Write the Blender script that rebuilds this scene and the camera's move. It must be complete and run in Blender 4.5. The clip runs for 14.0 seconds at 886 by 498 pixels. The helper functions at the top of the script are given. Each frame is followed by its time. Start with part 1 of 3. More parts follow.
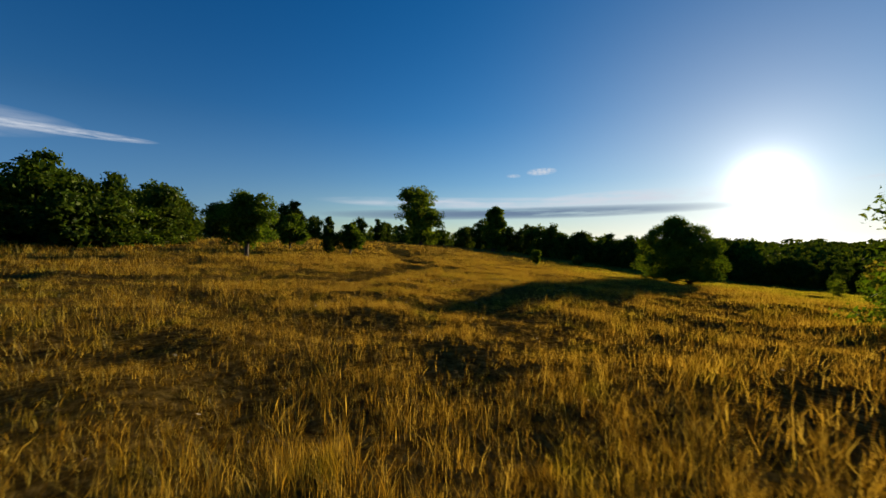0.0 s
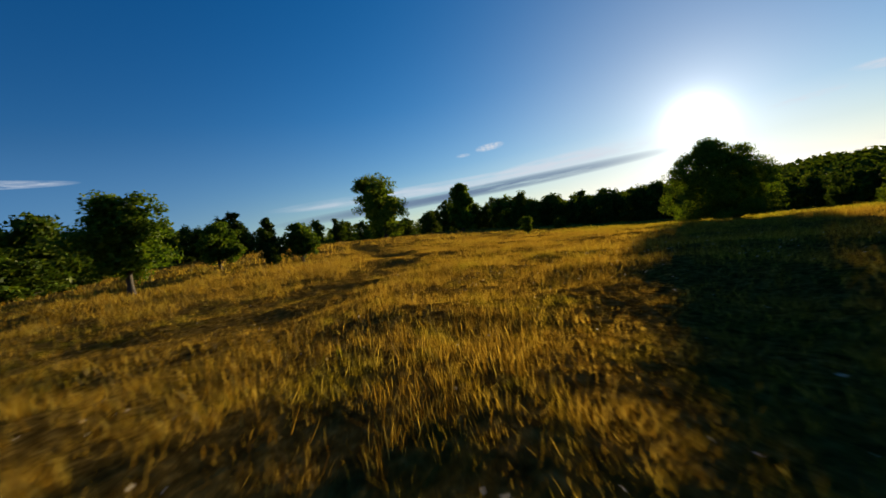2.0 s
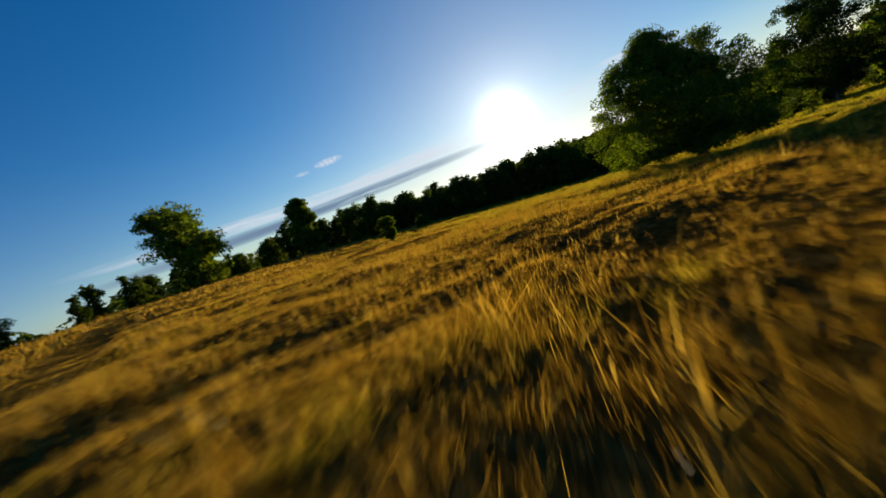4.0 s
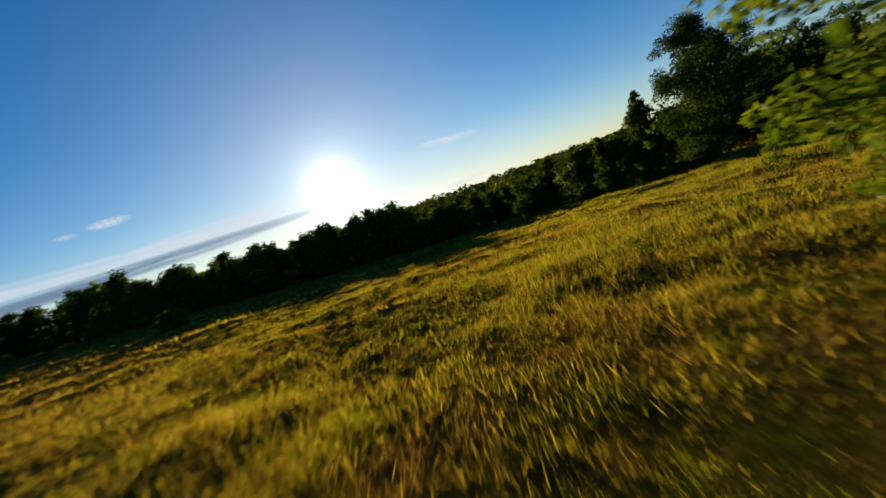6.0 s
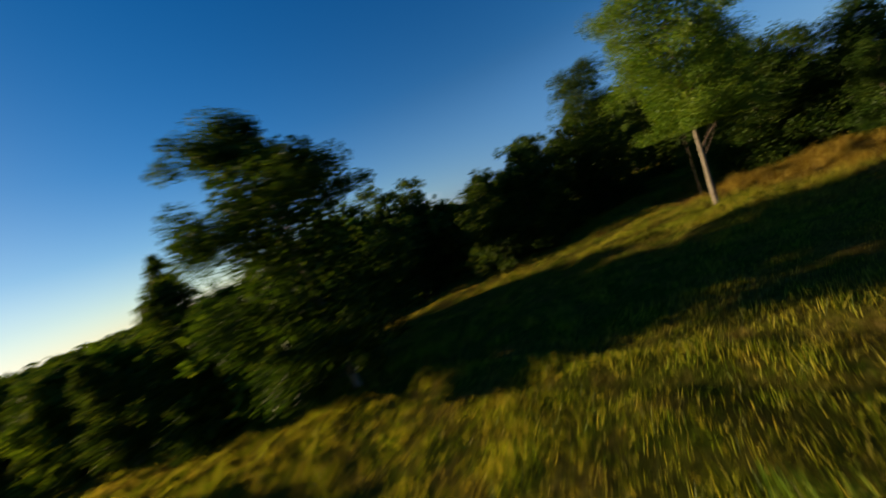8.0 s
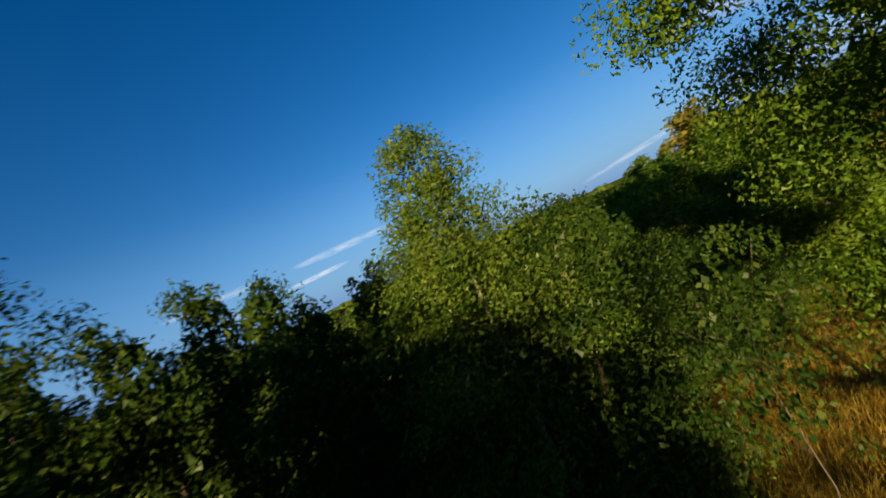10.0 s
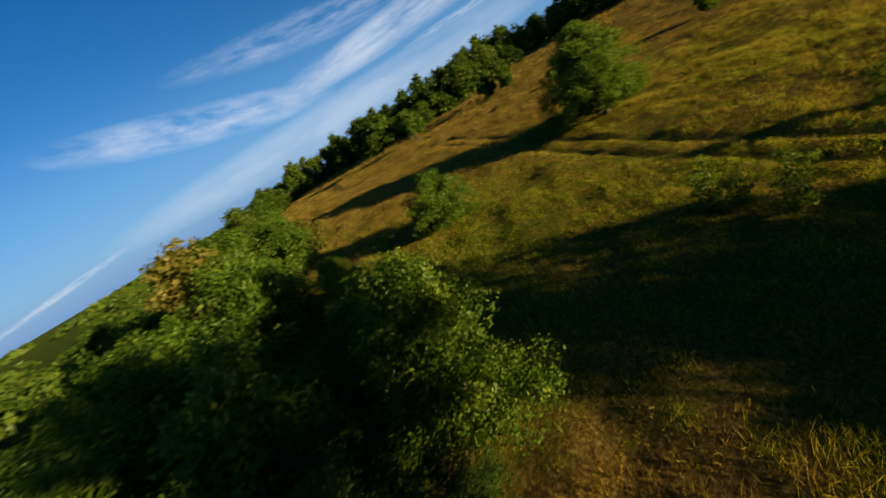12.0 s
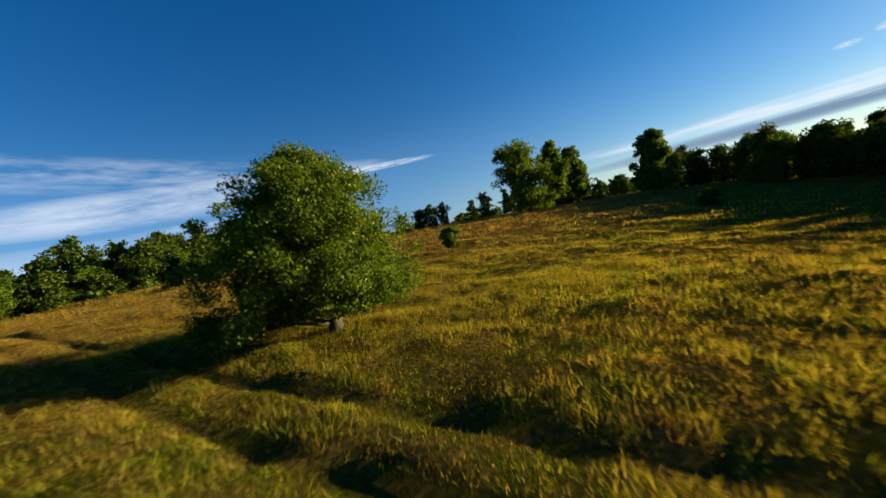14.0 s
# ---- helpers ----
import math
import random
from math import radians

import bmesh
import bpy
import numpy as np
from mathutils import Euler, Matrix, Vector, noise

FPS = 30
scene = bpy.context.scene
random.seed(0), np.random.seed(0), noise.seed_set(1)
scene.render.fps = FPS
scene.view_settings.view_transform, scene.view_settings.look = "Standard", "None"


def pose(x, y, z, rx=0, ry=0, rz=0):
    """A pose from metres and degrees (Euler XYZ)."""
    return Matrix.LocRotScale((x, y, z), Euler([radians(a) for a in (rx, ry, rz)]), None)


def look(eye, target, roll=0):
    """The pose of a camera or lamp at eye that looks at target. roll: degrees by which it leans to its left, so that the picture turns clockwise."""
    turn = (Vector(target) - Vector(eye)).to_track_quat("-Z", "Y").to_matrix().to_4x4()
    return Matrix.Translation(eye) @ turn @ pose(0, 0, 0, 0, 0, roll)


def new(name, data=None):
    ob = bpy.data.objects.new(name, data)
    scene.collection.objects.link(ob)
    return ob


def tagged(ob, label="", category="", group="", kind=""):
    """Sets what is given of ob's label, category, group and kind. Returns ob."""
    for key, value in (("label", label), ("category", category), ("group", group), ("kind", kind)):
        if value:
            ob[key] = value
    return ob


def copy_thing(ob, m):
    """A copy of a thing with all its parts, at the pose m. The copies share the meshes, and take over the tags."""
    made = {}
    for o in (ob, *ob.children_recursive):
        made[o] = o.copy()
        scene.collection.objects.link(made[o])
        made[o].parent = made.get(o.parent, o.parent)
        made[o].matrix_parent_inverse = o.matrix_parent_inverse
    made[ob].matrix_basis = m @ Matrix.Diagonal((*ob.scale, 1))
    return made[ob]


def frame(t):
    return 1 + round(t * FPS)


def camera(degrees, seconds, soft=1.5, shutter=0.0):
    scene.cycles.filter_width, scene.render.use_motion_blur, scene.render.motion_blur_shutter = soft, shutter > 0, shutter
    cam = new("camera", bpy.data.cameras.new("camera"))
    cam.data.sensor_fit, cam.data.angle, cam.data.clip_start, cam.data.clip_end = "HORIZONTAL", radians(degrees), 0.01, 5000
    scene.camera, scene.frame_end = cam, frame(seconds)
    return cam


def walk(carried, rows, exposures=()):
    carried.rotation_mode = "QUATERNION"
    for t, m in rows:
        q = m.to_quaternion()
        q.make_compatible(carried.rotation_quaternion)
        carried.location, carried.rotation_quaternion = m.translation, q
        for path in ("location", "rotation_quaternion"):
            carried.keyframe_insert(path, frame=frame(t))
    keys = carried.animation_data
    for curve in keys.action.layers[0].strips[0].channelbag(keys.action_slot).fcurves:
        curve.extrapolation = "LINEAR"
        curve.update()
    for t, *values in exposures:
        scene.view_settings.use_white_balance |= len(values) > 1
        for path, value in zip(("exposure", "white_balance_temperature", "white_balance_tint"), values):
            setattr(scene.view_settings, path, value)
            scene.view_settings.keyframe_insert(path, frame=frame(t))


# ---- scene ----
# The drone's flight over the meadow, banking round to the right.
cam = camera(98.5, 14.0, soft=1.5, shutter=0.28)
PATH = [
    (0.0, pose(0.077, -0.244, 1.709, 89.42, -0.25, 0.01)),
    (0.5, pose(-0.231, 0.944, 1.711, 87.35, 0.11, -0.42)),
    (1.0, pose(-0.631, 2.712, 1.556, 87.19, 2.09, -1.21)),
    (1.5, pose(-0.986, 4.788, 1.446, 87.50, 5.61, -2.59)),
    (2.0, pose(-1.024, 7.132, 1.351, 87.07, 10.06, -5.55)),
    (2.5, pose(-1.274, 9.329, 1.310, 86.30, 13.86, -10.82)),
    (3.0, pose(-0.802, 12.265, 1.402, 84.97, 16.98, -16.48)),
    (3.2, pose(-0.623, 13.529, 1.351, 84.58, 18.36, -18.86)),
    (5.3, pose(10.932, 28.132, 0.250, 81.55, 19.88, -42.66)),
    (5.5, pose(11.867, 28.889, 0.200, 82.18, 19.68, -45.28)),
    (6.0, pose(14.107, 31.758, 0.548, 82.70, 20.02, -54.46)),
    (6.5, pose(17.675, 33.414, 0.517, 83.60, 20.03, -64.14)),
    (7.0, pose(21.157, 34.990, 0.520, 83.15, 20.10, -74.86)),
    (7.2, pose(22.200, 35.530, 0.420, 83.60, 19.79, -78.65)),
    (7.6, pose(26.100, 34.900, 0.550, 83.90, 20.40, -93.00)),
    (8.0, pose(30.600, 32.000, 0.900, 84.50, 21.20, -114.00)),
    (8.4, pose(35.400, 28.600, 1.300, 85.20, 22.10, -138.00)),
    (8.8, pose(39.900, 25.400, 1.700, 86.00, 23.00, -162.50)),
    (9.1, pose(43.200, 22.900, 2.000, 86.70, 23.60, -180.50)),
    (9.3, pose(44.305, 21.580, 2.170, 87.12, 23.83, -191.44)),
    (9.5, pose(44.027, 20.430, 2.248, 87.99, 24.61, -195.24)),
    (10.0, pose(43.495, 18.671, 2.518, 91.11, 24.39, -203.75)),
    (10.5, pose(43.041, 17.369, 3.132, 87.55, 24.73, -223.21)),
    (11.0, pose(41.972, 16.182, 3.679, 83.02, 26.42, -241.92)),
    (11.5, pose(40.399, 15.196, 3.976, 75.61, 28.48, -263.91)),
    (12.0, pose(38.778, 14.760, 4.134, 68.03, 28.61, -285.25)),
    (12.5, pose(36.333, 15.386, 3.461, 67.67, 25.15, -300.32)),
    (13.0, pose(33.146, 17.234, 2.380, 75.17, 19.28, -312.98)),
    (13.5, pose(29.940, 19.834, 1.492, 82.67, 15.18, -321.89)),
    (14.0, pose(27.224, 22.453, 0.648, 88.01, 11.94, -322.17)),
]
walk(cam, PATH, exposures=[(0.0, 1.22), (3.0, 1.3), (5.5, 1.34), (6.2, 1.32), (7.2, 1.36), (9.5, 1.58), (11.0, 1.55), (12.0, 1.55), (13.0, 1.68), (14.0, 1.68)])

# ---- light: a low evening sun and a clear sky with a few clouds ----
SUN_AZ, SUN_EL = 40.2, 7.4
sun_dir = Vector((math.sin(radians(SUN_AZ)) * math.cos(radians(SUN_EL)),
                  math.cos(radians(SUN_AZ)) * math.cos(radians(SUN_EL)), math.sin(radians(SUN_EL))))
sun_data = bpy.data.lights.new("sun", "SUN")
sun_data.energy, sun_data.angle, sun_data.color = 5.0, radians(0.6), (1.0, 0.76, 0.42)
sun = new("sun", sun_data)
sun.matrix_world = look(sun_dir * 100, (0, 0, 0))

SKY_STRENGTH = 0.05
world = bpy.data.worlds.new("evening_sky")
scene.world = world
world.use_nodes = True
wn, wl = world.node_tree.nodes, world.node_tree.links
wn.clear()


def wmath(op, a, b=None, clamp=False):
    n = wn.new("ShaderNodeMath")
    n.operation, n.use_clamp = op, clamp
    for i, v in enumerate((a, b)):
        if v is None:
            continue
        if isinstance(v, (int, float)):
            n.inputs[i].default_value = v
        else:
            wl.new(v, n.inputs[i])
    return n.outputs[0]


tc = wn.new("ShaderNodeTexCoord")
sep = wn.new("ShaderNodeSeparateXYZ")
wl.new(tc.outputs["Generated"], sep.inputs[0])
az = wmath("MULTIPLY", wmath("ARCTAN2", sep.outputs[0], sep.outputs[1]), 180 / math.pi)
el = wmath("MULTIPLY", wmath("ARCSINE", sep.outputs[2]), 180 / math.pi)
sky = wn.new("ShaderNodeTexSky")
sky.sky_type, sky.sun_disc = "NISHITA", False
sky.sun_elevation, sky.sun_rotation = radians(SUN_EL + 6), radians(SUN_AZ)
sky.altitude, sky.air_density, sky.dust_density, sky.ozone_density = 100, 1.0, 0.05, 3.2
hue = wn.new("ShaderNodeHueSaturation")
hue.inputs["Value"].default_value = 0.81
# deep blue overhead, paler towards the horizon
climb = wmath("DIVIDE", wmath("SUBTRACT", el, 0.0), 18.0, clamp=True)
dot = wn.new("ShaderNodeVectorMath")
dot.operation = "DOT_PRODUCT"
wl.new(tc.outputs["Generated"], dot.inputs[0])
dot.inputs[1].default_value = sun_dir
near = wmath("MAXIMUM", dot.outputs["Value"], 0.0)
rich = wmath("SUBTRACT", wmath("ADD", wmath("MULTIPLY", climb, 0.14), 1.18), wmath("MULTIPLY", wmath("POWER", near, 12.0), 0.42))
low_air = wmath("SUBTRACT", 1.0, wmath("DIVIDE", el, 9.0), clamp=True)
rich = wmath("SUBTRACT", rich, wmath("MULTIPLY", wmath("MULTIPLY", low_air, wmath("POWER", near, 3.0)), 0.6))
wl.new(rich, hue.inputs["Saturation"])
wl.new(wmath("SUBTRACT", 0.509, wmath("MULTIPLY", wmath("POWER", near, 3.0), 0.008)), hue.inputs["Hue"])
wl.new(sky.outputs[0], hue.inputs["Color"])
colour = hue.outputs[0]
# clear blue air low over the horizon, on the side away from the sun
away = wmath("SUBTRACT", 1.0, wmath("MULTIPLY", near, 1.6), clamp=True)
low_blue = wmath("MULTIPLY", wmath("MULTIPLY", wmath("SUBTRACT", 1.0, wmath("DIVIDE", wmath("ABSOLUTE", el), 16.0), clamp=True), away), 0.85)
blue = wn.new("ShaderNodeMix")
blue.data_type = "RGBA"
wl.new(low_blue, blue.inputs["Factor"])
wl.new(colour, blue.inputs["A"])
blue.inputs["B"].default_value = (0.42, 1.75, 4.4, 1)
colour = blue.outputs["Result"]


def cloud(colour, az0, el0, half_az, half_el, slope, seed, amount, tone, grain=0.55, cut=0.42):
    """A wisp of cloud round (az0, el0) in degrees, feathered by drawn-out noise."""
    da = wmath("SUBTRACT", az, az0)
    de = wmath("SUBTRACT", wmath("SUBTRACT", el, el0), wmath("MULTIPLY", da, slope))
    ra, re = wmath("DIVIDE", da, half_az), wmath("DIVIDE", de, half_el)
    d2 = wmath("ADD", wmath("POWER", wmath("ABSOLUTE", ra), 2.5), wmath("POWER", wmath("ABSOLUTE", re), 2.0))
    body = wmath("SUBTRACT", 1.0, d2, clamp=True)
    comb = wn.new("ShaderNodeCombineXYZ")
    wl.new(wmath("MULTIPLY", da, grain / max(half_az, 1) * 2.2), comb.inputs[0])
    wl.new(wmath("MULTIPLY", de, grain / half_el * 0.9), comb.inputs[1])
    comb.inputs[2].default_value = seed
    nz = wn.new("ShaderNodeTexNoise")
    nz.inputs["Scale"].default_value, nz.inputs["Detail"].default_value = 1.6, 6
    nz.inputs["Roughness"].default_value = 0.62
    wl.new(comb.outputs[0], nz.inputs["Vector"])
    grainy = wmath("MULTIPLY", wmath("SUBTRACT", nz.outputs[0], cut), 3.2, clamp=True)
    mask = wmath("MULTIPLY", wmath("MULTIPLY", wmath("POWER", body, 0.8), grainy), amount, clamp=True)
    mix = wn.new("ShaderNodeMix")
    mix.data_type = "RGBA"
    wl.new(mask, mix.inputs["Factor"])
    wl.new(colour, mix.inputs["A"])
    mix.inputs["B"].default_value = (*tone, 1)
    return mix.outputs["Result"]


WHITE, GREY = (5.3, 5.7, 6.4), (1.15, 1.7, 2.7)
for c in ((8, 6.2, 27, 0.9, -0.01, 3.1, 0.9, WHITE, 0.8, 0.30), (26, 6.5, 12, 1.1, 0.01, 5.7, 0.9, WHITE, 0.8, 0.30),
          (10, 4.7, 29, 0.9, 0.01, 9.2, 0.95, GREY, 0.7, 0.18), (14.4, 10.6, 2.2, 0.55, 0.04, 1.4, 1.0, WHITE, 1.2, 0.30),
          (10.4, 10.1, 1.1, 0.3, 0.0, 2.2, 0.7, WHITE, 1.2, 0.34), (-47, 11.8, 10.5, 0.5, 0.01, 4.4, 0.9, WHITE, 0.9, 0.30),
          (-70, 10.8, 27, 2.3, 0.05, 7.3, 0.75, WHITE, 0.8, 0.33), (-80, 14.6, 26, 2.2, -0.08, 11.9, 0.45, WHITE, 0.9, 0.40),
          (-104, 11.2, 17, 2.4, -0.2, 15.1, 0.6, WHITE, 0.8, 0.35), (-66, 7.6, 11, 0.5, 0.0, 8.8, 0.6, WHITE, 0.9, 0.36),
          (-88, 4.6, 34, 2.8, 0.03, 21.5, 0.4, WHITE, 0.5, 0.22), (173, 6.8, 6, 0.55, 0.06, 6.1, 0.55, WHITE, 0.9, 0.30),
          (-169, 7.3, 8, 0.6, 0.03, 16.4, 0.6, WHITE, 0.9, 0.30), (176, 4.1, 3, 0.4, 0.06, 22.8, 0.5, WHITE, 0.9, 0.30), (-174, 4.8, 5, 0.4, 0.06, 12.6, 0.85, WHITE, 0.9, 0.30), (-126, 2.2, 8, 0.4, 0.13, 2.9, 0.6, WHITE, 0.9, 0.32),
          (58, 8.0, 5.0, 0.55, -0.09, 18.3, 1.0, WHITE, 1.0, 0.28), (50, 7.0, 3.4, 0.35, 0.03, 13.7, 0.6, WHITE, 1.0, 0.34),
          (58, 1.6, 4, 0.5, 0.05, 24.7, 0.6, WHITE, 1.0, 0.34), (111, 2.2, 4, 1.2, 0.1, 19.9, 0.5, WHITE, 0.9, 0.36)):
    colour = cloud(colour, *c)

# the bright air round the sun
glow = wmath("ADD", wmath("MULTIPLY", wmath("POWER", near, 900), 10.0),
             wmath("ADD", wmath("MULTIPLY", wmath("POWER", near, 170), 2.4), wmath("MULTIPLY", wmath("POWER", near, 26), 0.35)))
glow_col = wn.new("ShaderNodeVectorMath")
glow_col.operation = "SCALE"
glow_col.inputs[0].default_value = (1.0, 0.95, 0.88)
wl.new(glow, glow_col.inputs["Scale"])
total = wn.new("ShaderNodeVectorMath")
wl.new(colour, total.inputs[0])
wl.new(glow_col.outputs[0], total.inputs[1])
bg = wn.new("ShaderNodeBackground")
bg.inputs["Strength"].default_value = SKY_STRENGTH
wl.new(total.outputs[0], bg.inputs["Color"])
wl.new(bg.outputs[0], wn.new("ShaderNodeOutputWorld").inputs["Surface"])


# ---- materials ----
class Nodes:
    """A small writer of node trees."""

    def __init__(self, name):
        self.mat = bpy.data.materials.new(name)
        self.mat.use_nodes = True
        self.tree = self.mat.node_tree
        self.tree.nodes.clear()
        self.out = self.tree.nodes.new("ShaderNodeOutputMaterial")

    def add(self, kind, **values):
        n = self.tree.nodes.new(kind)
        for key, v in values.items():
            key = key.replace("_", " ")
            if isinstance(v, bpy.types.NodeSocket):
                self.tree.links.new(v, n.inputs[key])
            else:
                n.inputs[key].default_value = v
        return n

    def noise(self, vector, scale, detail=4.0, rough=0.6):
        n = self.add("ShaderNodeTexNoise", Scale=scale, Detail=detail, Roughness=rough)
        self.tree.links.new(vector, n.inputs["Vector"])
        return n.outputs[0]

    def ramp(self, value, *stops):
        n = self.tree.nodes.new("ShaderNodeValToRGB")
        self.tree.links.new(value, n.inputs[0])
        e = n.color_ramp.elements
        while len(e) < len(stops):
            e.new(0.5)
        for i, (p, c) in enumerate(stops):
            e[i].position, e[i].color = p, (*c, 1)
        return n.outputs[0]

    def mix(self, fac, a, b):
        n = self.tree.nodes.new("ShaderNodeMix")
        n.data_type = "RGBA"
        for s, v in (("Factor", fac), ("A", a), ("B", b)):
            if isinstance(v, bpy.types.NodeSocket):
                self.tree.links.new(v, n.inputs[s])
            else:
                n.inputs[s].default_value = v if isinstance(v, float) else (*v, 1)
        return n.outputs["Result"]

    def math(self, op, a, b, clamp=False):
        n = self.tree.nodes.new("ShaderNodeMath")
        n.operation, n.use_clamp = op, clamp
        for i, v in enumerate((a, b)):
            if isinstance(v, (int, float)):
                n.inputs[i].default_value = v
            else:
                self.tree.links.new(v, n.inputs[i])
        return n.outputs[0]

    def finish(self, shader):
        self.tree.links.new(shader, self.out.inputs["Surface"])
        return self.mat


def meadow_cover(m, position):
    """0 where the sward is dry and golden, 1 where it is still green: broad patches, greener on the eastern slope and the trails."""
    sep = m.add("ShaderNodeSeparateXYZ", Vector=position)
    broad = m.noise(position, 0.085, 3)
    fine = m.noise(position, 1.5, 4)
    east = m.math("MULTIPLY", m.math("SUBTRACT", sep.outputs[0], 8.0), 0.036)
    east = m.math("MINIMUM", east, 0.58)
    east = m.math("MAXIMUM", east, -0.06)
    v = m.math("ADD", m.math("MULTIPLY", m.math("SUBTRACT", broad, 0.5), 1.5), m.math("MULTIPLY", m.math("SUBTRACT", fine, 0.5), 2.4))
    # a bank of long dry grass under the birches
    bx = m.math("POWER", m.math("ABSOLUTE", m.math("DIVIDE", m.math("SUBTRACT", sep.outputs[0], 39.5), 6.5), 0), 2.0)
    by = m.math("POWER", m.math("ABSOLUTE", m.math("DIVIDE", m.math("SUBTRACT", sep.outputs[1], 15.4), 2.8), 0), 2.0)
    bank = m.math("SUBTRACT", 1.0, m.math("ADD", bx, by), True)
    east = m.math("SUBTRACT", east, m.math("MULTIPLY", bank, 1.1))
    return m.math("ADD", m.math("ADD", v, east), 0.04, True)


def ground_material():
    m = Nodes("meadow_soil_and_thatch")
    pos = m.add("ShaderNodeNewGeometry").outputs["Position"]
    green = meadow_cover(m, pos)
    straw = m.ramp(m.noise(pos, 9, 8, 0.75), (0.30, (0.018, 0.011, 0.003)), (0.50, (0.125, 0.082, 0.018)), (0.74, (0.36, 0.255, 0.070)))
    sward = m.ramp(m.noise(pos, 11, 8, 0.75), (0.30, (0.009, 0.013, 0.002)), (0.52, (0.058, 0.076, 0.007)), (0.76, (0.18, 0.19, 0.022)))
    col = m.mix(green, straw, sward)
    # the distance is woodland, not meadow
    flat = m.add("ShaderNodeVectorMath", Vector=pos)
    flat.operation = "MULTIPLY"
    flat.inputs[1].default_value = (1, 1, 0)
    away = m.add("ShaderNodeVectorMath", Vector=flat.outputs[0])
    away.operation = "DISTANCE"
    away.inputs[1].default_value = (10, 40, 0)
    wooded = m.math("DIVIDE", m.math("SUBTRACT", away.outputs["Value"], 120.0), 30.0, True)
    col = m.mix(wooded, col, (0.014, 0.022, 0.005))
    bump = m.add("ShaderNodeBump", Strength=1.0, Distance=0.2, Height=m.noise(pos, 7, 8, 0.7))
    b = m.add("ShaderNodeBsdfDiffuse", Color=col, Roughness=1.0, Normal=bump.outputs[0])
    return m.finish(b.outputs[0])


def leafy(m, col, through_col, share, gloss=0.12):
    d = m.add("ShaderNodeBsdfDiffuse", Color=col)
    t = m.add("ShaderNodeBsdfTranslucent", Color=through_col)
    mix = m.add("ShaderNodeMixShader", Fac=share)
    m.tree.links.new(d.outputs[0], mix.inputs[1])
    m.tree.links.new(t.outputs[0], mix.inputs[2])
    g = m.add("ShaderNodeBsdfGlossy", Roughness=0.42, Color=(0.8, 0.8, 0.75, 1))
    mix2 = m.add("ShaderNodeMixShader", Fac=gloss)
    m.tree.links.new(mix.outputs[0], mix2.inputs[1])
    m.tree.links.new(g.outputs[0], mix2.inputs[2])
    return mix2.outputs[0]


def grass_material():
    m = Nodes("meadow_grass_blades")
    geo = m.add("ShaderNodeNewGeometry")
    pos, rnd = geo.outputs["Position"], geo.outputs["Random Per Island"]
    green = meadow_cover(m, pos)
    dry = m.ramp(rnd, (0.0, (0.056, 0.029, 0.004)), (0.35, (0.150, 0.088, 0.013)), (0.7, (0.275, 0.180, 0.032)), (1.0, (0.43, 0.315, 0.088)))
    fresh = m.ramp(rnd, (0.0, (0.035, 0.070, 0.004)), (0.4, (0.134, 0.186, 0.009)), (0.7, (0.280, 0.286, 0.022)), (1.0, (0.45, 0.38, 0.068)))
    col = m.mix(green, dry, fresh)
    back = m.add("ShaderNodeVectorMath", Vector=col)
    back.operation = "MULTIPLY"
    back.inputs[1].default_value = (1.27, 1.17, 0.52)
    front = m.add("ShaderNodeVectorMath", Vector=col)
    front.operation = "MULTIPLY"
    front.inputs[1].default_value = (0.93, 1.02, 0.7)
    return m.finish(leafy(m, front.outputs[0], back.outputs[0], 0.5, 0.006))


def leaf_material(name, stops, through_gain=1.5, share=0.36, gloss=0.006):
    m = Nodes(name)
    geo = m.add("ShaderNodeNewGeometry")
    info = m.add("ShaderNodeObjectInfo")
    big = m.noise(geo.outputs["Position"], 1.7, 3)
    v = m.math("ADD", m.math("MULTIPLY", geo.outputs["Random Per Island"], 0.5), m.math("MULTIPLY", m.math("SUBTRACT", big, 0.22), 1.15))
    v = m.math("ADD", v, m.math("MULTIPLY", m.math("SUBTRACT", info.outputs["Random"], 0.5), 0.22))
    col = m.ramp(v, *stops)
    warm = m.add("ShaderNodeVectorMath", Vector=col)
    warm.operation = "MULTIPLY"
    warm.inputs[1].default_value = (through_gain * 1.1, through_gain, through_gain * 0.35)
    return m.finish(leafy(m, col, warm.outputs[0], share, gloss))


def bark_material(name, dark, light, scale, birch=False):
    m = Nodes(name)
    pos = m.add("ShaderNodeNewGeometry").outputs["Position"]
    st = m.add("ShaderNodeVectorMath", Vector=pos)
    st.operation = "MULTIPLY"
    st.inputs[1].default_value = (1, 1, 3.5) if birch else (3, 3, 0.5)
    v = m.noise(st.outputs[0], scale, 6, 0.7)
    col = m.ramp(v, (0.34, dark), (0.46 if birch else 0.68, light))
    bump = m.add("ShaderNodeBump", Strength=0.8, Distance=0.03, Height=v)
    b = m.add("ShaderNodeBsdfPrincipled", Base_Color=col, Roughness=0.85, Normal=bump.outputs[0])
    return m.finish(b.outputs[0])


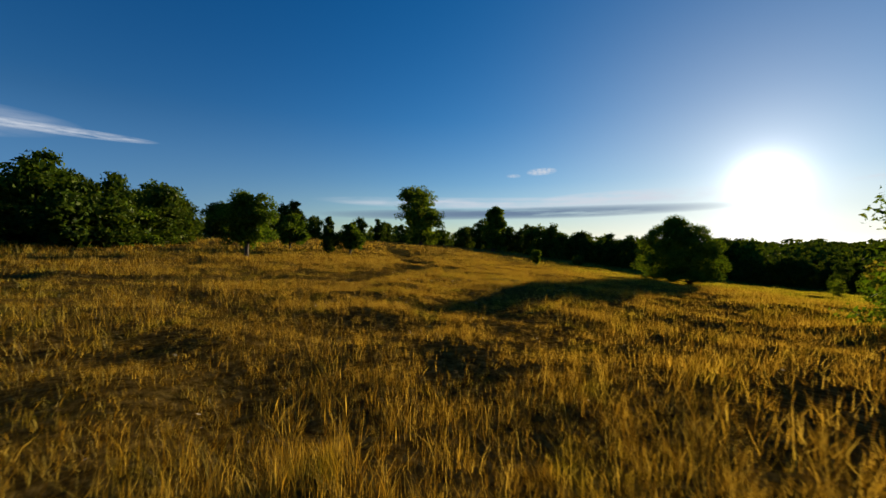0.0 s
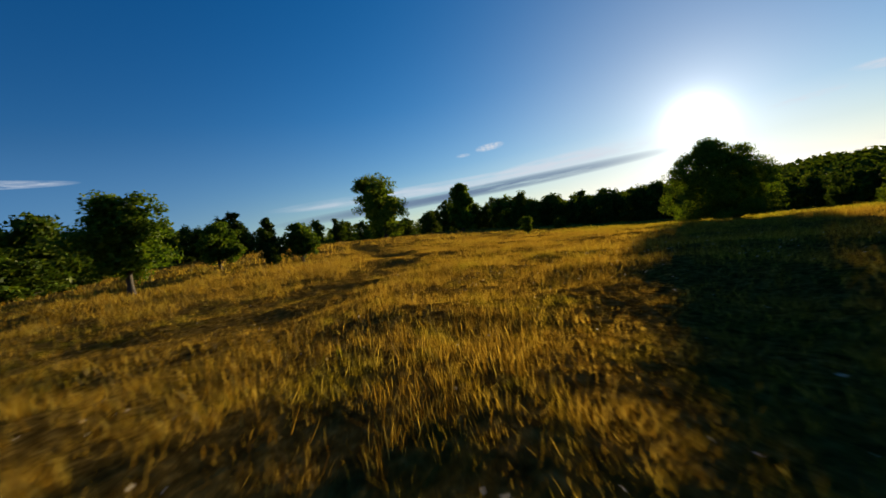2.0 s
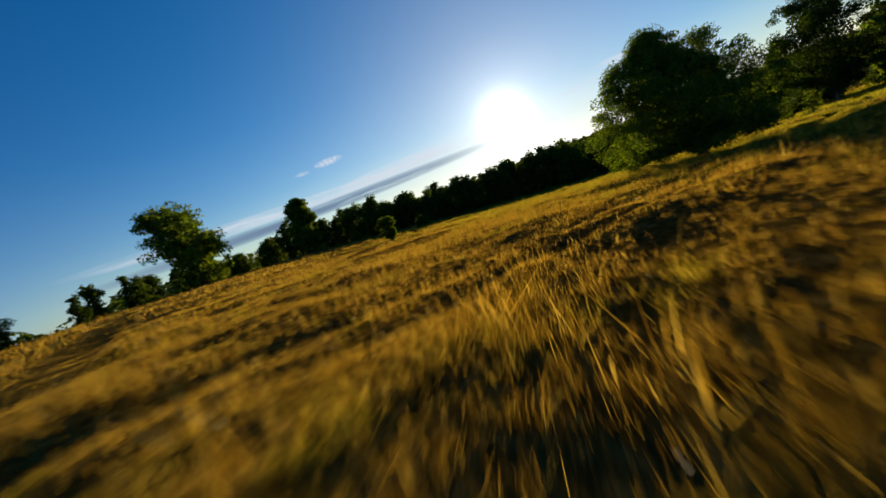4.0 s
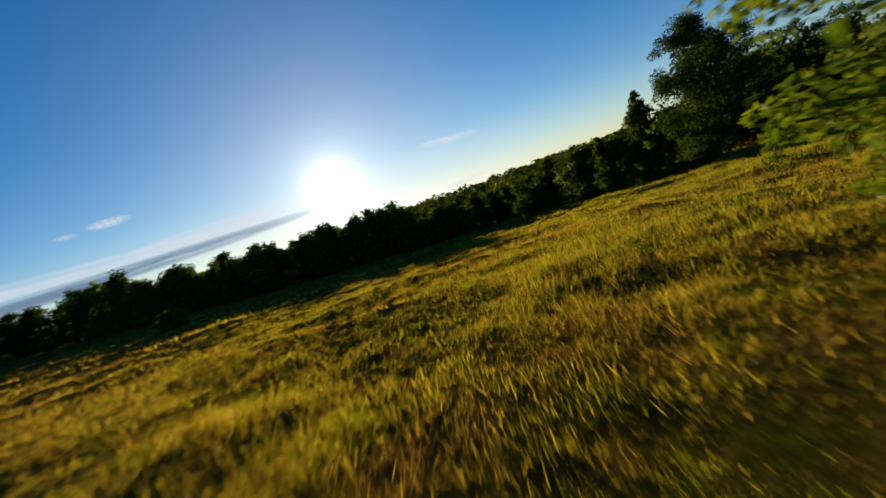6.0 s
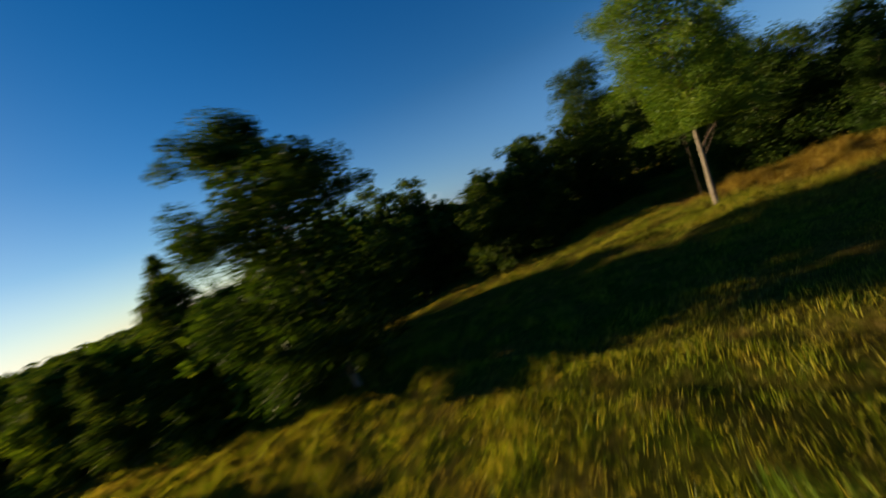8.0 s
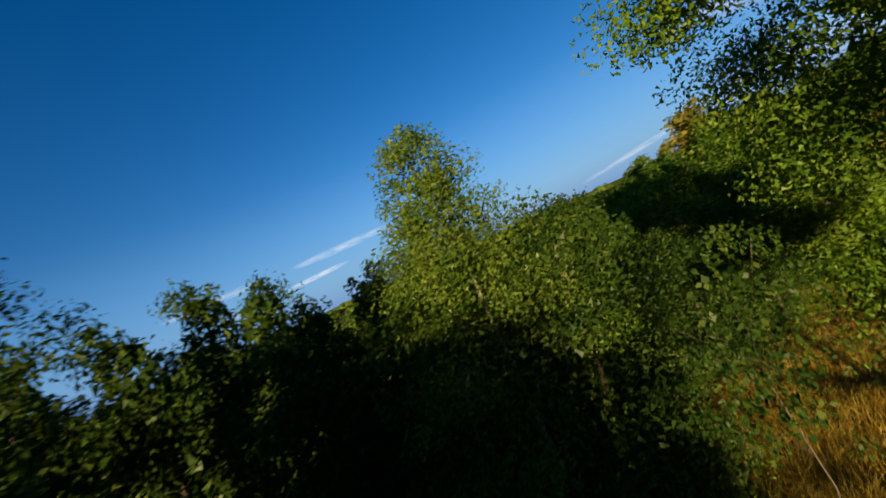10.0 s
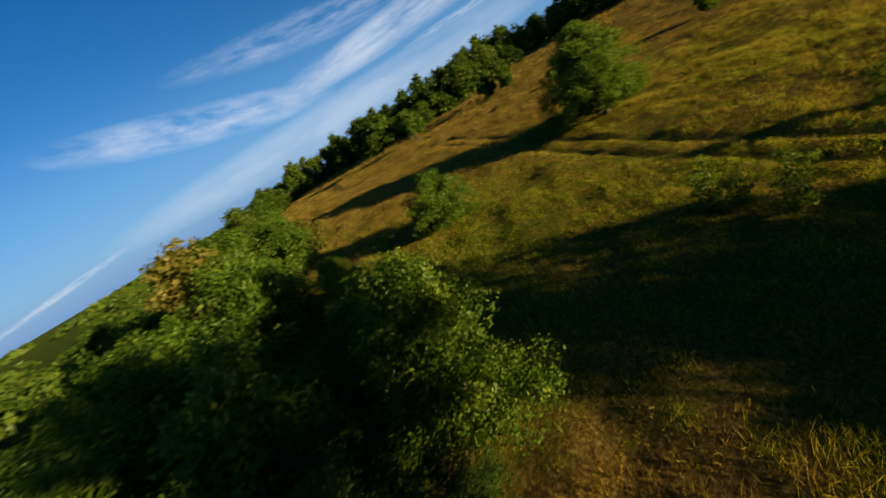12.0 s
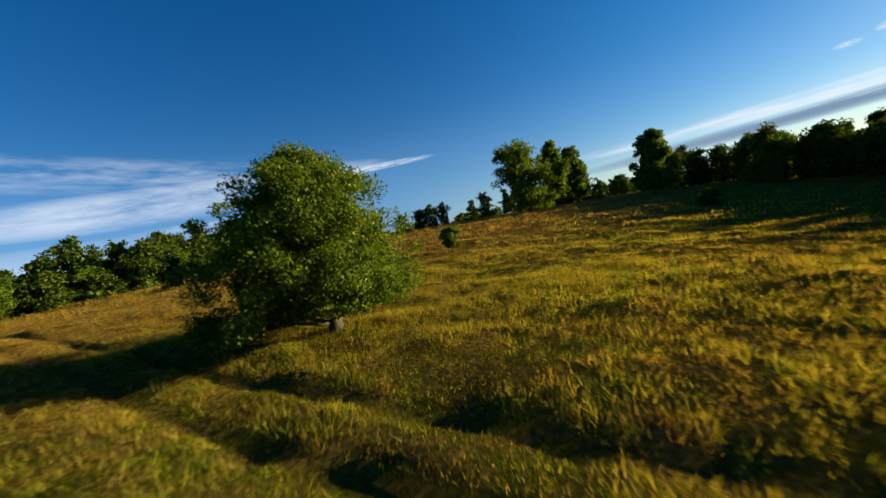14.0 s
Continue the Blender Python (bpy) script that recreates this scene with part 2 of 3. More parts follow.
M_GROUND = ground_material()
M_GRASS = grass_material()
M_OAK = leaf_material("oak_leaves", ((0.2, (0.016, 0.039, 0.003)), (0.55, (0.052, 0.100, 0.008)), (0.95, (0.122, 0.165, 0.018))))
# birch green taken darker, to put the thicket's shade into the colour
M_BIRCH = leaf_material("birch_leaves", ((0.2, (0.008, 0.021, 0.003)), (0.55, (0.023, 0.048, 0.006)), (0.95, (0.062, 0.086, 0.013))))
M_WOOD = leaf_material("woodland_leaves", ((0.2, (0.013, 0.030, 0.003)), (0.55, (0.040, 0.074, 0.007)), (0.95, (0.092, 0.120, 0.016))), 1.1, 0.28)
M_YELLOW = leaf_material("yellowing_leaves", ((0.2, (0.035, 0.042, 0.005)), (0.55, (0.085, 0.088, 0.012)), (0.95, (0.16, 0.13, 0.026))))
# yellow-green raised, so shrubs and saplings carry some evening sun in their colour
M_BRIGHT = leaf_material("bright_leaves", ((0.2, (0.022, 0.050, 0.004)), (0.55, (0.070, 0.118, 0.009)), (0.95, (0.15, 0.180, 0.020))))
M_LITTER = leaf_material("bleached_leaves", ((0.2, (0.30, 0.24, 0.15)), (0.55, (0.45, 0.40, 0.30)), (0.95, (0.6, 0.56, 0.48))), 0.8, 0.2)
M_BARK = bark_material("oak_bark", (0.018, 0.014, 0.010), (0.062, 0.048, 0.033), 9)
M_BIRCHBARK = bark_material("birch_bark", (0.025, 0.02, 0.016), (0.17, 0.14, 0.105), 5, True)
M_TWIG = bark_material("twig_bark", (0.03, 0.022, 0.014), (0.10, 0.07, 0.045), 14)


# ---- the lie of the land ----
HILL = (0.281, 0.203, 2.336, 0.7, -1.993, -4.854, -6.822, 0.994, 7.255, -3.695, -1.167, -0.34, 1.427, 0.059, 2.004)
TRAILS = (((40, 30), (35, 27.5), (31, 26.2), (28, 25.8), (25, 25.4), (21, 25), (15, 24.5), (9, 24), (1, 23.2)),
          ((-30, 9), (-18, 9.5), (-8, 10.6), (-3.8, 13.6), (-2.2, 18.4), (-1.3, 23.5), (-2.4, 32), (-4.6, 41), (-6.2, 50), (-9, 62)))


def segment_distance(x, y, line):
    """Distance from points to a polyline, and on which side of it they lie."""
    best, side = np.full(x.shape, 1e9), np.zeros(x.shape)
    for (ax, ay), (bx, by) in zip(line, line[1:]):
        dx, dy = bx - ax, by - ay
        t = np.clip(((x - ax) * dx + (y - ay) * dy) / (dx * dx + dy * dy), 0, 1)
        ex, ey = x - ax - t * dx, y - ay - t * dy
        d = np.hypot(ex, ey)
        near = d < best
        best = np.where(near, d, best)
        side = np.where(near, np.sign(dx * ey - dy * ex), side)
    return best, side


def smooth_land(x, y):
    u, v = np.tanh(x / 70), np.tanh((y - 30) / 80)
    z, k = np.zeros(np.shape(x)), 0
    for i in range(5):
        for j in range(5 - i):
            z = z + HILL[k] * u ** i * v ** j
            k += 1
    return z


LATTICE = np.random.default_rng(3).uniform(-0.5, 0.5, (128, 128))


def lattice(x, y, cell):
    """Smooth random humps, about one cell apart."""
    u, v = (x * 0.83 + y * 0.55) / cell, (y * 0.83 - x * 0.55) / cell
    i, j = np.floor(u).astype(int), np.floor(v).astype(int)
    fu, fv = u - i, v - j
    fu, fv = fu * fu * (3 - 2 * fu), fv * fv * (3 - 2 * fv)
    a, b = LATTICE[i % 128, j % 128], LATTICE[(i + 1) % 128, j % 128]
    c, d = LATTICE[i % 128, (j + 1) % 128], LATTICE[(i + 1) % 128, (j + 1) % 128]
    return (a * (1 - fu) + b * fu) * (1 - fv) + (c * (1 - fu) + d * fu) * fv


def land(x, y):
    """Height of the ground: the hill, small humps, the wheel ruts of the trails."""
    x, y = np.asarray(x, float), np.asarray(y, float)
    # the meadow falls away to the south
    z = smooth_land(x, y) - 18 * (1 - np.exp(-(np.clip(2 - y, 0, None) / 26) ** 2))
    z = z + 0.18 * lattice(x, y, 3.1) + 0.19 * lattice(x + 7, y, 1.25) + 0.08 * lattice(x, y + 3, 0.62)
    d, _ = segment_distance(x, y, TRAILS[0])
    z = z - 0.12 * np.exp(-((d - 0.66) / 0.2) ** 2) - 0.05 * np.exp(-(d / 1.6) ** 4)
    d, _ = segment_distance(x, y, TRAILS[1])
    return z - 0.06 * np.exp(-(d / 1.1) ** 4)


def land_z(x, y):
    return float(land(np.array([x]), np.array([y]))[0])


def mesh_from(name, verts, faces, mat, smooth=False):
    me = bpy.data.meshes.new(name)
    verts, faces = np.asarray(verts, np.float32), np.asarray(faces, np.int32)
    k = faces.shape[1]
    me.vertices.add(len(verts))
    me.vertices.foreach_set("co", verts.ravel())
    me.loops.add(faces.size)
    me.loops.foreach_set("vertex_index", faces.ravel())
    me.polygons.add(len(faces))
    me.polygons.foreach_set("loop_start", np.arange(0, faces.size, k, dtype=np.int32))
    me.polygons.foreach_set("loop_total", np.full(len(faces), k, np.int32))
    if smooth:
        me.polygons.foreach_set("use_smooth", np.ones(len(faces), bool))
    me.update(calc_edges=True)
    me.materials.append(mat)
    return me


def axis(lo, fine_lo, fine_hi, hi, step):
    mid = np.arange(fine_lo, fine_hi + step / 2, step)
    grow = np.cumsum(step * 1.17 ** np.arange(1, 60))
    left = fine_lo - grow[grow < fine_lo - lo][::-1]
    right = fine_hi + grow[grow < hi - fine_hi]
    return np.concatenate([[lo], left, mid, right, [hi]])


def build_ground():
    gx, gy = axis(-3000, -20, 50, 3000, 0.33), axis(-3000, -6, 54, 3000, 0.33)
    X, Y = np.meshgrid(gx, gy, indexing="ij")
    Z = land(X, Y)
    n, m = X.shape
    i = (np.arange(n - 1)[:, None] * m + np.arange(m - 1)[None, :]).ravel()
    ob = new("ground", mesh_from("ground", np.stack([X, Y, Z], -1).reshape(-1, 3), np.stack([i, i + m, i + m + 1, i + 1], 1), M_GROUND, True))
    tagged(ob, "rolling dry meadow ground with worn wheel ruts and trodden trails", "ground", kind="structure")


build_ground()

# ---- grass ----
rng = np.random.default_rng(7)
ROUTE_A = ((0, -1.5), (-0.7, 3), (-1.1, 8), (-0.8, 12.3), (3, 19.5), (11, 28.2), (14.1, 31.8), (21.2, 35), (26, 35))
ROUTE_B = ((40, 25), (44, 21), (43, 17.4), (40.4, 15.2), (36.3, 15.4), (33.1, 17.2), (30, 19.8), (27.2, 22.5), (22, 26.5))
BANK = ((35.5, 15.4), (38, 15.3), (40, 15.1), (42.5, 14.8), (44, 15.2))


def blades(x, y, tall, width, rows):
    """Curved, tapering blades of grass: verts and triangles."""
    n = len(x)
    ang, lean = rng.uniform(0, 2 * np.pi, n), 0.06 + 0.95 * rng.random(n) ** 1.6
    turn = rng.uniform(0, 2 * np.pi, n)
    base = np.stack([x, y, land(x, y) - 0.02], 1)
    out = np.stack([np.cos(ang) * lean, np.sin(ang) * lean, np.ones(n)], 1)
    wide = np.stack([np.cos(turn), np.sin(turn), np.zeros(n)], 1) * (width / 2)[:, None]
    pts = []
    for k in range(rows):
        s = k / rows
        c = base + out * np.stack([s ** 1.7 * tall, s ** 1.7 * tall, s * tall], 1)
        w = wide * (1 - 0.45 * s)
        pts += [c - w, c + w]
    pts.append(base + out * tall[:, None] * np.array([1, 1, 0.92]))
    v = np.stack(pts, 1).reshape(-1, 3)
    per = 2 * rows + 1
    tri = []
    for k in range(rows - 1):
        a = 2 * k
        tri += [(a, a + 1, a + 3), (a, a + 3, a + 2)]
    a = 2 * (rows - 1)
    tri.append((a, a + 1, a + 2))
    f = (np.arange(n)[:, None, None] * per + np.array(tri)[None]).reshape(-1, 3)
    return v, f


def patchy(x, y):
    return 1.5 * lattice(x + 31, y - 12, 2.4) + 1.1 * lattice(x - 9, y + 40, 0.9)


def sow(line, reach, least, count, tuft, spread):
    """Tuft centres within reach of a line but not nearer than least, denser on patches, each with some blades round it."""
    seg = np.array([math.dist(p, q) for p, q in zip(line, line[1:])])
    area = 2 * reach * (seg.sum() + 2 * reach)
    ends = np.array(line, float)
    k = rng.choice(len(seg), count, p=seg / seg.sum())
    t = rng.random(count)[:, None]
    p = ends[k] * (1 - t) + ends[k + 1] * t
    turn, far = rng.uniform(0, 2 * np.pi, count), reach * 1.02 * np.sqrt(rng.uniform((least / reach) ** 2, 1, count))
    x, y = p[:, 0] + np.cos(turn) * far, p[:, 1] + np.sin(turn) * far
    d = segment_distance(x, y, line)[0]
    keep = (d < reach) & (d >= least * 0.92) & (0.62 + 0.26 * patchy(x, y) + 0.75 * lattice(x + 5, y - 3, 0.38) > rng.random(count))
    x, y = np.repeat(x[keep], tuft), np.repeat(y[keep], tuft)
    return x + rng.normal(0, spread, len(x)), y + rng.normal(0, spread, len(x))


def worn(x, y):
    """How far the grass is trodden down: 1 on the trails, 0 off them."""
    d0, _ = segment_distance(x, y, TRAILS[0])
    d1, _ = segment_distance(x, y, TRAILS[1])
    return np.clip(np.exp(-((d0 - 0.66) / 0.27) ** 2) + np.exp(-(d1 / 1.3) ** 4), 0, 1)


def sward(name, label, layers):
    vs, fs, base = [], [], 0
    for line, reach, least, count, tuft, spread, h0, h1, w, rows in layers:
        route = {"B": ROUTE_B, "K": BANK}.get(line, ROUTE_A)
        x, y = sow(route, reach, least, count, tuft, spread)
        close = np.minimum(segment_distance(x, y, ROUTE_A)[0], segment_distance(x, y, ROUTE_B)[0])
        far_enough = close >= (0 if w < 0.015 else 6 if w < 0.02 else 9 if w < 0.028 else 14)
        x, y = x[far_enough], y[far_enough]
        wear = worn(x, y)
        tall = rng.uniform(h0, h1, len(x)) * np.clip(1 + 0.45 * patchy(x * 0.6, y * 0.6) + 0.6 * patchy(x * 1.4 + 3, y * 1.4), 0.4, 1.5) * (1 - 0.72 * wear)
        tall = tall * (1 - 0.22 * np.clip((x - 4) / 22, 0, 1))
        d, side = segment_distance(x, y, TRAILS[1])
        tall = tall * (1 + 0.55 * ((side > 0) & (d > 1.2) & (d < 16) & (y > 9)))
        wide = rng.uniform(0.6, 1.4, len(x)) * w
        if line == "stalk":
            v, f = seed_heads(x, y, tall, wide)
        else:
            v, f = blades(x, y, tall, wide, rows)
        vs.append(v), fs.append(f + base)
        base += len(v)
    me = mesh_from(name, np.concatenate(vs), np.concatenate(fs), M_GRASS)
    tagged(new(name, me), label, "grass", kind="stuff")


def seed_heads(x, y, tall, wide):
    """Thin stalks, each with a narrow feathery head."""
    n = len(x)
    ang, lean = rng.uniform(0, 2 * np.pi, n), rng.uniform(0.02, 0.30, n) * tall
    off = np.stack([np.cos(ang) * lean, np.sin(ang) * lean, np.zeros(n)], 1)
    turn = rng.uniform(0, np.pi, n)
    side = np.stack([np.cos(turn), np.sin(turn), np.zeros(n)], 1)
    root = np.stack([x, y, land(x, y) - 0.02], 1)
    up = np.zeros((n, 3))
    up[:, 2] = tall
    neck, mid, tip = root + off * 0.5 + up * 0.62, root + off * 0.75 + up * 0.82, root + off * 1.2 + up
    w = side * wide[:, None]
    v = np.stack([root - w * 0.10, root + w * 0.10, neck, mid - w * 0.5, mid + w * 0.5, tip], 1).reshape(-1, 3)
    f = (np.arange(n)[:, None, None] * 6 + np.array([(0, 1, 2), (2, 4, 3), (3, 4, 5)])[None]).reshape(-1, 3)
    return v, f


sward("meadow_grass", "long sun-bleached golden meadow grass with greener tufts",
      (("A", 3.2, 0, 40000, 13, 0.035, 0.05, 0.15, 0.0042, 1),
       ("A", 3.2, 0, 6000, 16, 0.04, 0.10, 0.22, 0.004, 2),
       ("A", 10, 3.2, 40000, 10, 0.07, 0.08, 0.22, 0.009, 1),
       ("A", 22, 10, 38000, 7, 0.14, 0.10, 0.25, 0.019, 1),
       ("A", 60, 22, 28000, 5, 0.26, 0.17, 0.36, 0.052, 1),
       ("A", 14, 0, 3200, 34, 0.10, 0.12, 0.27, 0.006, 1),
       ("B", 4.5, 0, 16000, 9, 0.07, 0.10, 0.28, 0.008, 1),
       ("B", 13, 4.2, 42000, 8, 0.10, 0.10, 0.25, 0.0125, 1),
       ("B", 27, 13, 28000, 7, 0.2, 0.12, 0.27, 0.025, 1),
       ("B", 24, 0, 6000, 28, 0.15, 0.16, 0.34, 0.013, 1),
       ("B", 13, 0, 1500, 34, 0.13, 0.16, 0.38, 0.010, 1),
       ("K", 1.7, 0, 1700, 26, 0.07, 0.28, 0.62, 0.007, 2),
       ("stalk", 9, 0, 9000, 3, 0.10, 0.14, 0.32, 0.007, 0),
       ("stalk", 26, 9, 7000, 3, 0.2, 0.14, 0.26, 0.010, 0)))


def dead_leaves():
    """Pale fallen leaves and flecks caught in the short grass."""
    r = np.random.default_rng(91)
    n = 620
    k = r.integers(0, len(ROUTE_A) - 2, n)
    t = r.random((n, 1))
    ends = np.array(ROUTE_A, float)
    xy = ends[k] * (1 - t) + ends[k + 1] * t + r.normal(0, 2.6, (n, 2))
    xy[:260] = np.array([2.6, 13.2]) + r.normal(0, 1, (260, 2)) * (1.7, 1.2)
    c = np.stack([xy[:, 0], xy[:, 1], land(xy[:, 0], xy[:, 1]) + r.uniform(0.03, 0.2, n)], 1)
    a = r.normal(0, 1, (n, 3)) * (1, 1, 0.4)
    a /= np.linalg.norm(a, axis=1)[:, None]
    b = np.cross(a, r.normal(0, 0.5, (n, 3)) + (0, 0, 1))
    b /= np.linalg.norm(b, axis=1)[:, None]
    up, size = np.cross(a, b), r.uniform(0.008, 0.024, (n, 1))
    v = np.stack([c - a * size, c + b * size * 0.45 + up * size * 0.2, c + a * size, c - b * size * 0.45 + up * size * 0.2], 1).reshape(-1, 3)
    tagged(new("dead_leaves", mesh_from("dead_leaves", v, np.arange(4 * n).reshape(-1, 4), M_LITTER)), "pale dead leaves lying in the dry grass", "leaf litter", kind="stuff")


dead_leaves()

# ---- trees ----


def tubes(paths, sides=6):
    """Tapered tubes along polylines [(points, radii)]: verts and quads."""
    vs, fs, base = [], [], 0
    ring = np.arange(sides) * 2 * np.pi / sides
    for pts, rad in paths:
        pts, rad = np.asarray(pts, float), np.asarray(rad, float)
        tan = np.gradient(pts, axis=0)
        tan /= np.linalg.norm(tan, axis=1)[:, None] + 1e-9
        ref = np.where(np.abs(tan[:, 2:3]) > 0.9, np.array([[1.0, 0, 0]]), np.array([[0, 0, 1.0]]))
        a = np.cross(tan, ref)
        a /= np.linalg.norm(a, axis=1)[:, None] + 1e-9
        b = np.cross(tan, a)
        p = pts[:, None] + rad[:, None, None] * (a[:, None] * np.cos(ring)[None, :, None] + b[:, None] * np.sin(ring)[None, :, None])
        n = len(pts)
        vs.append(p.reshape(-1, 3))
        i = np.arange(n - 1)[:, None] * sides + np.arange(sides)[None]
        j = np.arange(n - 1)[:, None] * sides + (np.arange(sides)[None] + 1) % sides
        fs.append(np.stack([i, j, j + sides, i + sides], -1).reshape(-1, 4) + base)
        base += n * sides
    return np.concatenate(vs), np.concatenate(fs)


def envelope(kind, s):
    """Crown radius, as a share of the widest, at the relative height s."""
    if kind == "round":
        return np.sqrt(np.clip(1 - np.abs(2 * s - 0.86) ** 2.2 / 1.35, 0.02, 1))
    if kind == "birch":
        return np.clip(1.06 * (1 - s) ** 0.72 * (0.7 + 0.9 * np.minimum(s, 0.33)), 0.03, 1)
    if kind == "oak":
        return np.where(s < 0.3, 0.84 + 0.53 * s, np.clip(1 - (np.abs(s - 0.3) / 0.705) ** 1.75, 0.02, 1) ** 0.8)
    if kind == "cone":
        return np.clip(1.05 * (1 - s) ** 0.6, 0.04, 1)
    return np.sqrt(np.clip(1 - s ** 2.4, 0.02, 1))


def tree_parts(seed, height, radius, low, trunk_r, kind, clusters, leaves, leaf, droop=0.0, lean=(0.0, 0.0), puff=0.34, hollow=0.45, simple=False, boughs=0, limbs_wanted=14, floor=0.06, heart=1.9, lobes=15, ragged=0.24, skirt=(0.0, 0.0), shift=(0.0, 0.0)):
    """Trunk, limbs and crown of a tree as (verts, faces)."""
    r = np.random.default_rng(seed)
    top = height * (0.93 if kind == "birch" else 0.8)
    zs = np.linspace(-0.25, top, 9)
    sway = np.cumsum(r.normal(0, 0.012 * height, (9, 2)), 0) * (zs / top)[:, None]
    spine = np.stack([sway[:, 0] + lean[0] * np.clip(zs, 0, None), sway[:, 1] + lean[1] * np.clip(zs, 0, None), zs], 1)
    rad = trunk_r * (1 - zs.clip(0) / top) ** 0.8 + min(0.012, 0.6 * trunk_r)
    rad[0] *= 1.35
    rad[1] *= 1.08
    trunk = tubes([(spine, rad)], 8)

    def axis_at(z):
        return np.stack([np.interp(z, zs, spine[:, 0]), np.interp(z, zs, spine[:, 1]), z], -1)

    s = r.random(clusters) ** 0.9
    tip = max(2, clusters // (50 if kind == "birch" else 24))
    s[:tip] = r.uniform(0.93, 1.0, tip)
    if kind in ("birch", "cone"):
        tip = max(4, clusters // 14)
        s[:tip] = np.linspace(0.74, 1.0, tip)
    z = low + s * (height - low) * 0.97
    ang = r.uniform(0, 2 * np.pi, clusters)
    lump = 1 + (0.06 if kind == "oak" else 0.20) * np.sin(ang * 3 + seed) * np.sin(s * 7 + seed * 1.7) + r.normal(0, 0.08, clusters)
    reach = envelope(kind, s) * radius * lump * (hollow + (1 - hollow) * np.sqrt(r.random(clusters)))
    centre = axis_at(z) + np.stack([np.cos(ang) * reach, np.sin(ang) * reach, -droop * reach], 1)
    # most of the clusters gather in lobes, with notches between them
    if lobes:
        head = r.permutation(clusters)[:lobes]
        k = np.flatnonzero(r.random(clusters) < 0.72)
        home = head[r.integers(0, lobes, len(k))]
        loose = r.normal(0, ragged, (len(k), 3)) * radius * (0.35 + 0.65 * envelope(kind, s[home]))[:, None]
        centre[k] = centre[home] + loose * np.array([1, 1, 0.8])
        centre[:, 2] = np.clip(centre[:, 2], low * 0.9, height * 0.985)
        # no lobe strays far out of the crown's outline
        stem = axis_at(centre[:, 2])
        out = centre[:, :2] - stem[:, :2]
        most = 1.06 * radius * envelope(kind, np.clip((centre[:, 2] - low) / (height - low), 0, 1))
        centre[:, :2] = stem[:, :2] + out * np.minimum(1, most / (np.hypot(out[:, 0], out[:, 1]) + 1e-6))[:, None]
    centre[:, :2] += shift
    centre[:, 2] = np.maximum(centre[:, 2], floor + np.clip(centre[:, 0] * skirt[0] + centre[:, 1] * skirt[1], 0, None) + 0.15)
    # limbs reach from the trunk up and out to the clusters
    limbs, pick = [], r.permutation(clusters)[: min(clusters, limbs_wanted)]
    for k in pick:
        c = centre[k]
        z0 = max(0.35 * low + 0.05, c[2] - reach[k] * r.uniform(0.5, 0.95) - 0.1)
        a = axis_at(np.array(min(z0, top * 0.97)))
        mid = (a + c) / 2 + np.array([0, 0, 0.10 * reach[k]]) + r.normal(0, 0.05 * radius, 3)
        thick = trunk_r * (0.16 + 0.30 * reach[k] / radius) * (1 - 0.55 * z0 / height)
        limbs.append(((a, (2 * a + 2 * mid) / 4, mid, c), (thick, thick * 0.8, thick * 0.5, thick * 0.15 + 0.003)))
    # leaves in uneven sprays round the cluster centres
    thin = 0.26 if kind == "birch" else 0.42
    spray = (puff * radius * (0.55 + 0.75 * r.random(clusters)) * (thin + (1 - thin) * np.minimum(1, envelope(kind, s) * 1.25)))
    even = 0.65 if kind == "birch" else 1.1
    idx = np.repeat(np.arange(clusters), r.multinomial(leaves, spray ** even / (spray ** even).sum()))
    n, size = len(idx), spray[idx]
    dirn = r.normal(0, 1, (n, 3))
    dirn /= np.linalg.norm(dirn, axis=1)[:, None]
    off = dirn * (size * r.random(n) ** 0.45)[:, None] * np.array([1, 1, 0.72])
    off[:, 2] -= droop * np.hypot(off[:, 0], off[:, 1]) * 0.8 + droop * 0.5 * size * r.random(n)
    p = centre[idx] + off
    p[:, 2] = np.maximum(p[:, 2], floor + np.clip(p[:, 0] * skirt[0] + p[:, 1] * skirt[1], 0, None) + 0.3 * r.random(n) ** 2)
    # larger, shaded leaves fill the heart of the crown
    m = int(leaves * 0.22)
    hs, ha = 0.04 + 0.86 * r.random(m) ** 1.1, r.uniform(0, 2 * np.pi, m)
    hr = envelope(kind, hs) * radius * 0.64 * np.sqrt(r.random(m))
    core = axis_at(low + hs * (height - low) * 0.95) + np.stack([np.cos(ha) * hr, np.sin(ha) * hr, -droop * hr], 1)
    core[:, :2] += shift
    core[:, 2] = np.maximum(core[:, 2], floor + 0.15)
    p, dirn, n = np.concatenate([p, core]), np.concatenate([dirn, np.zeros((m, 3))]), n + m
    nrm = dirn * 0.7 + r.normal(0, 0.8, (n, 3)) + np.array([0, 0, 0.35])
    nrm /= np.linalg.norm(nrm, axis=1)[:, None]
    ref = r.normal(0, 1, (n, 3)) + np.array([0, 0, -1.2 * droop])
    u = np.cross(nrm, ref)
    u /= np.linalg.norm(u, axis=1)[:, None] + 1e-9
    w = np.cross(nrm, u)
    L = leaf * r.uniform(0.6, 1.35, n)[:, None]
    L[n - m:] *= heart
    quad = np.stack([p - w * L * 0.5, p + u * L * 0.33 + nrm * L * 0.08, p + w * L * 0.55, p - u * L * 0.33 + nrm * L * 0.08], 1).reshape(-1, 3)
    if simple:
        quad = np.stack([p - w * L * 0.4 - u * L * 0.27, p - w * L * 0.3 + u * L * 0.3, p + w * L * 0.62], 1).reshape(-1, 3)
    k = 3 if simple else 4
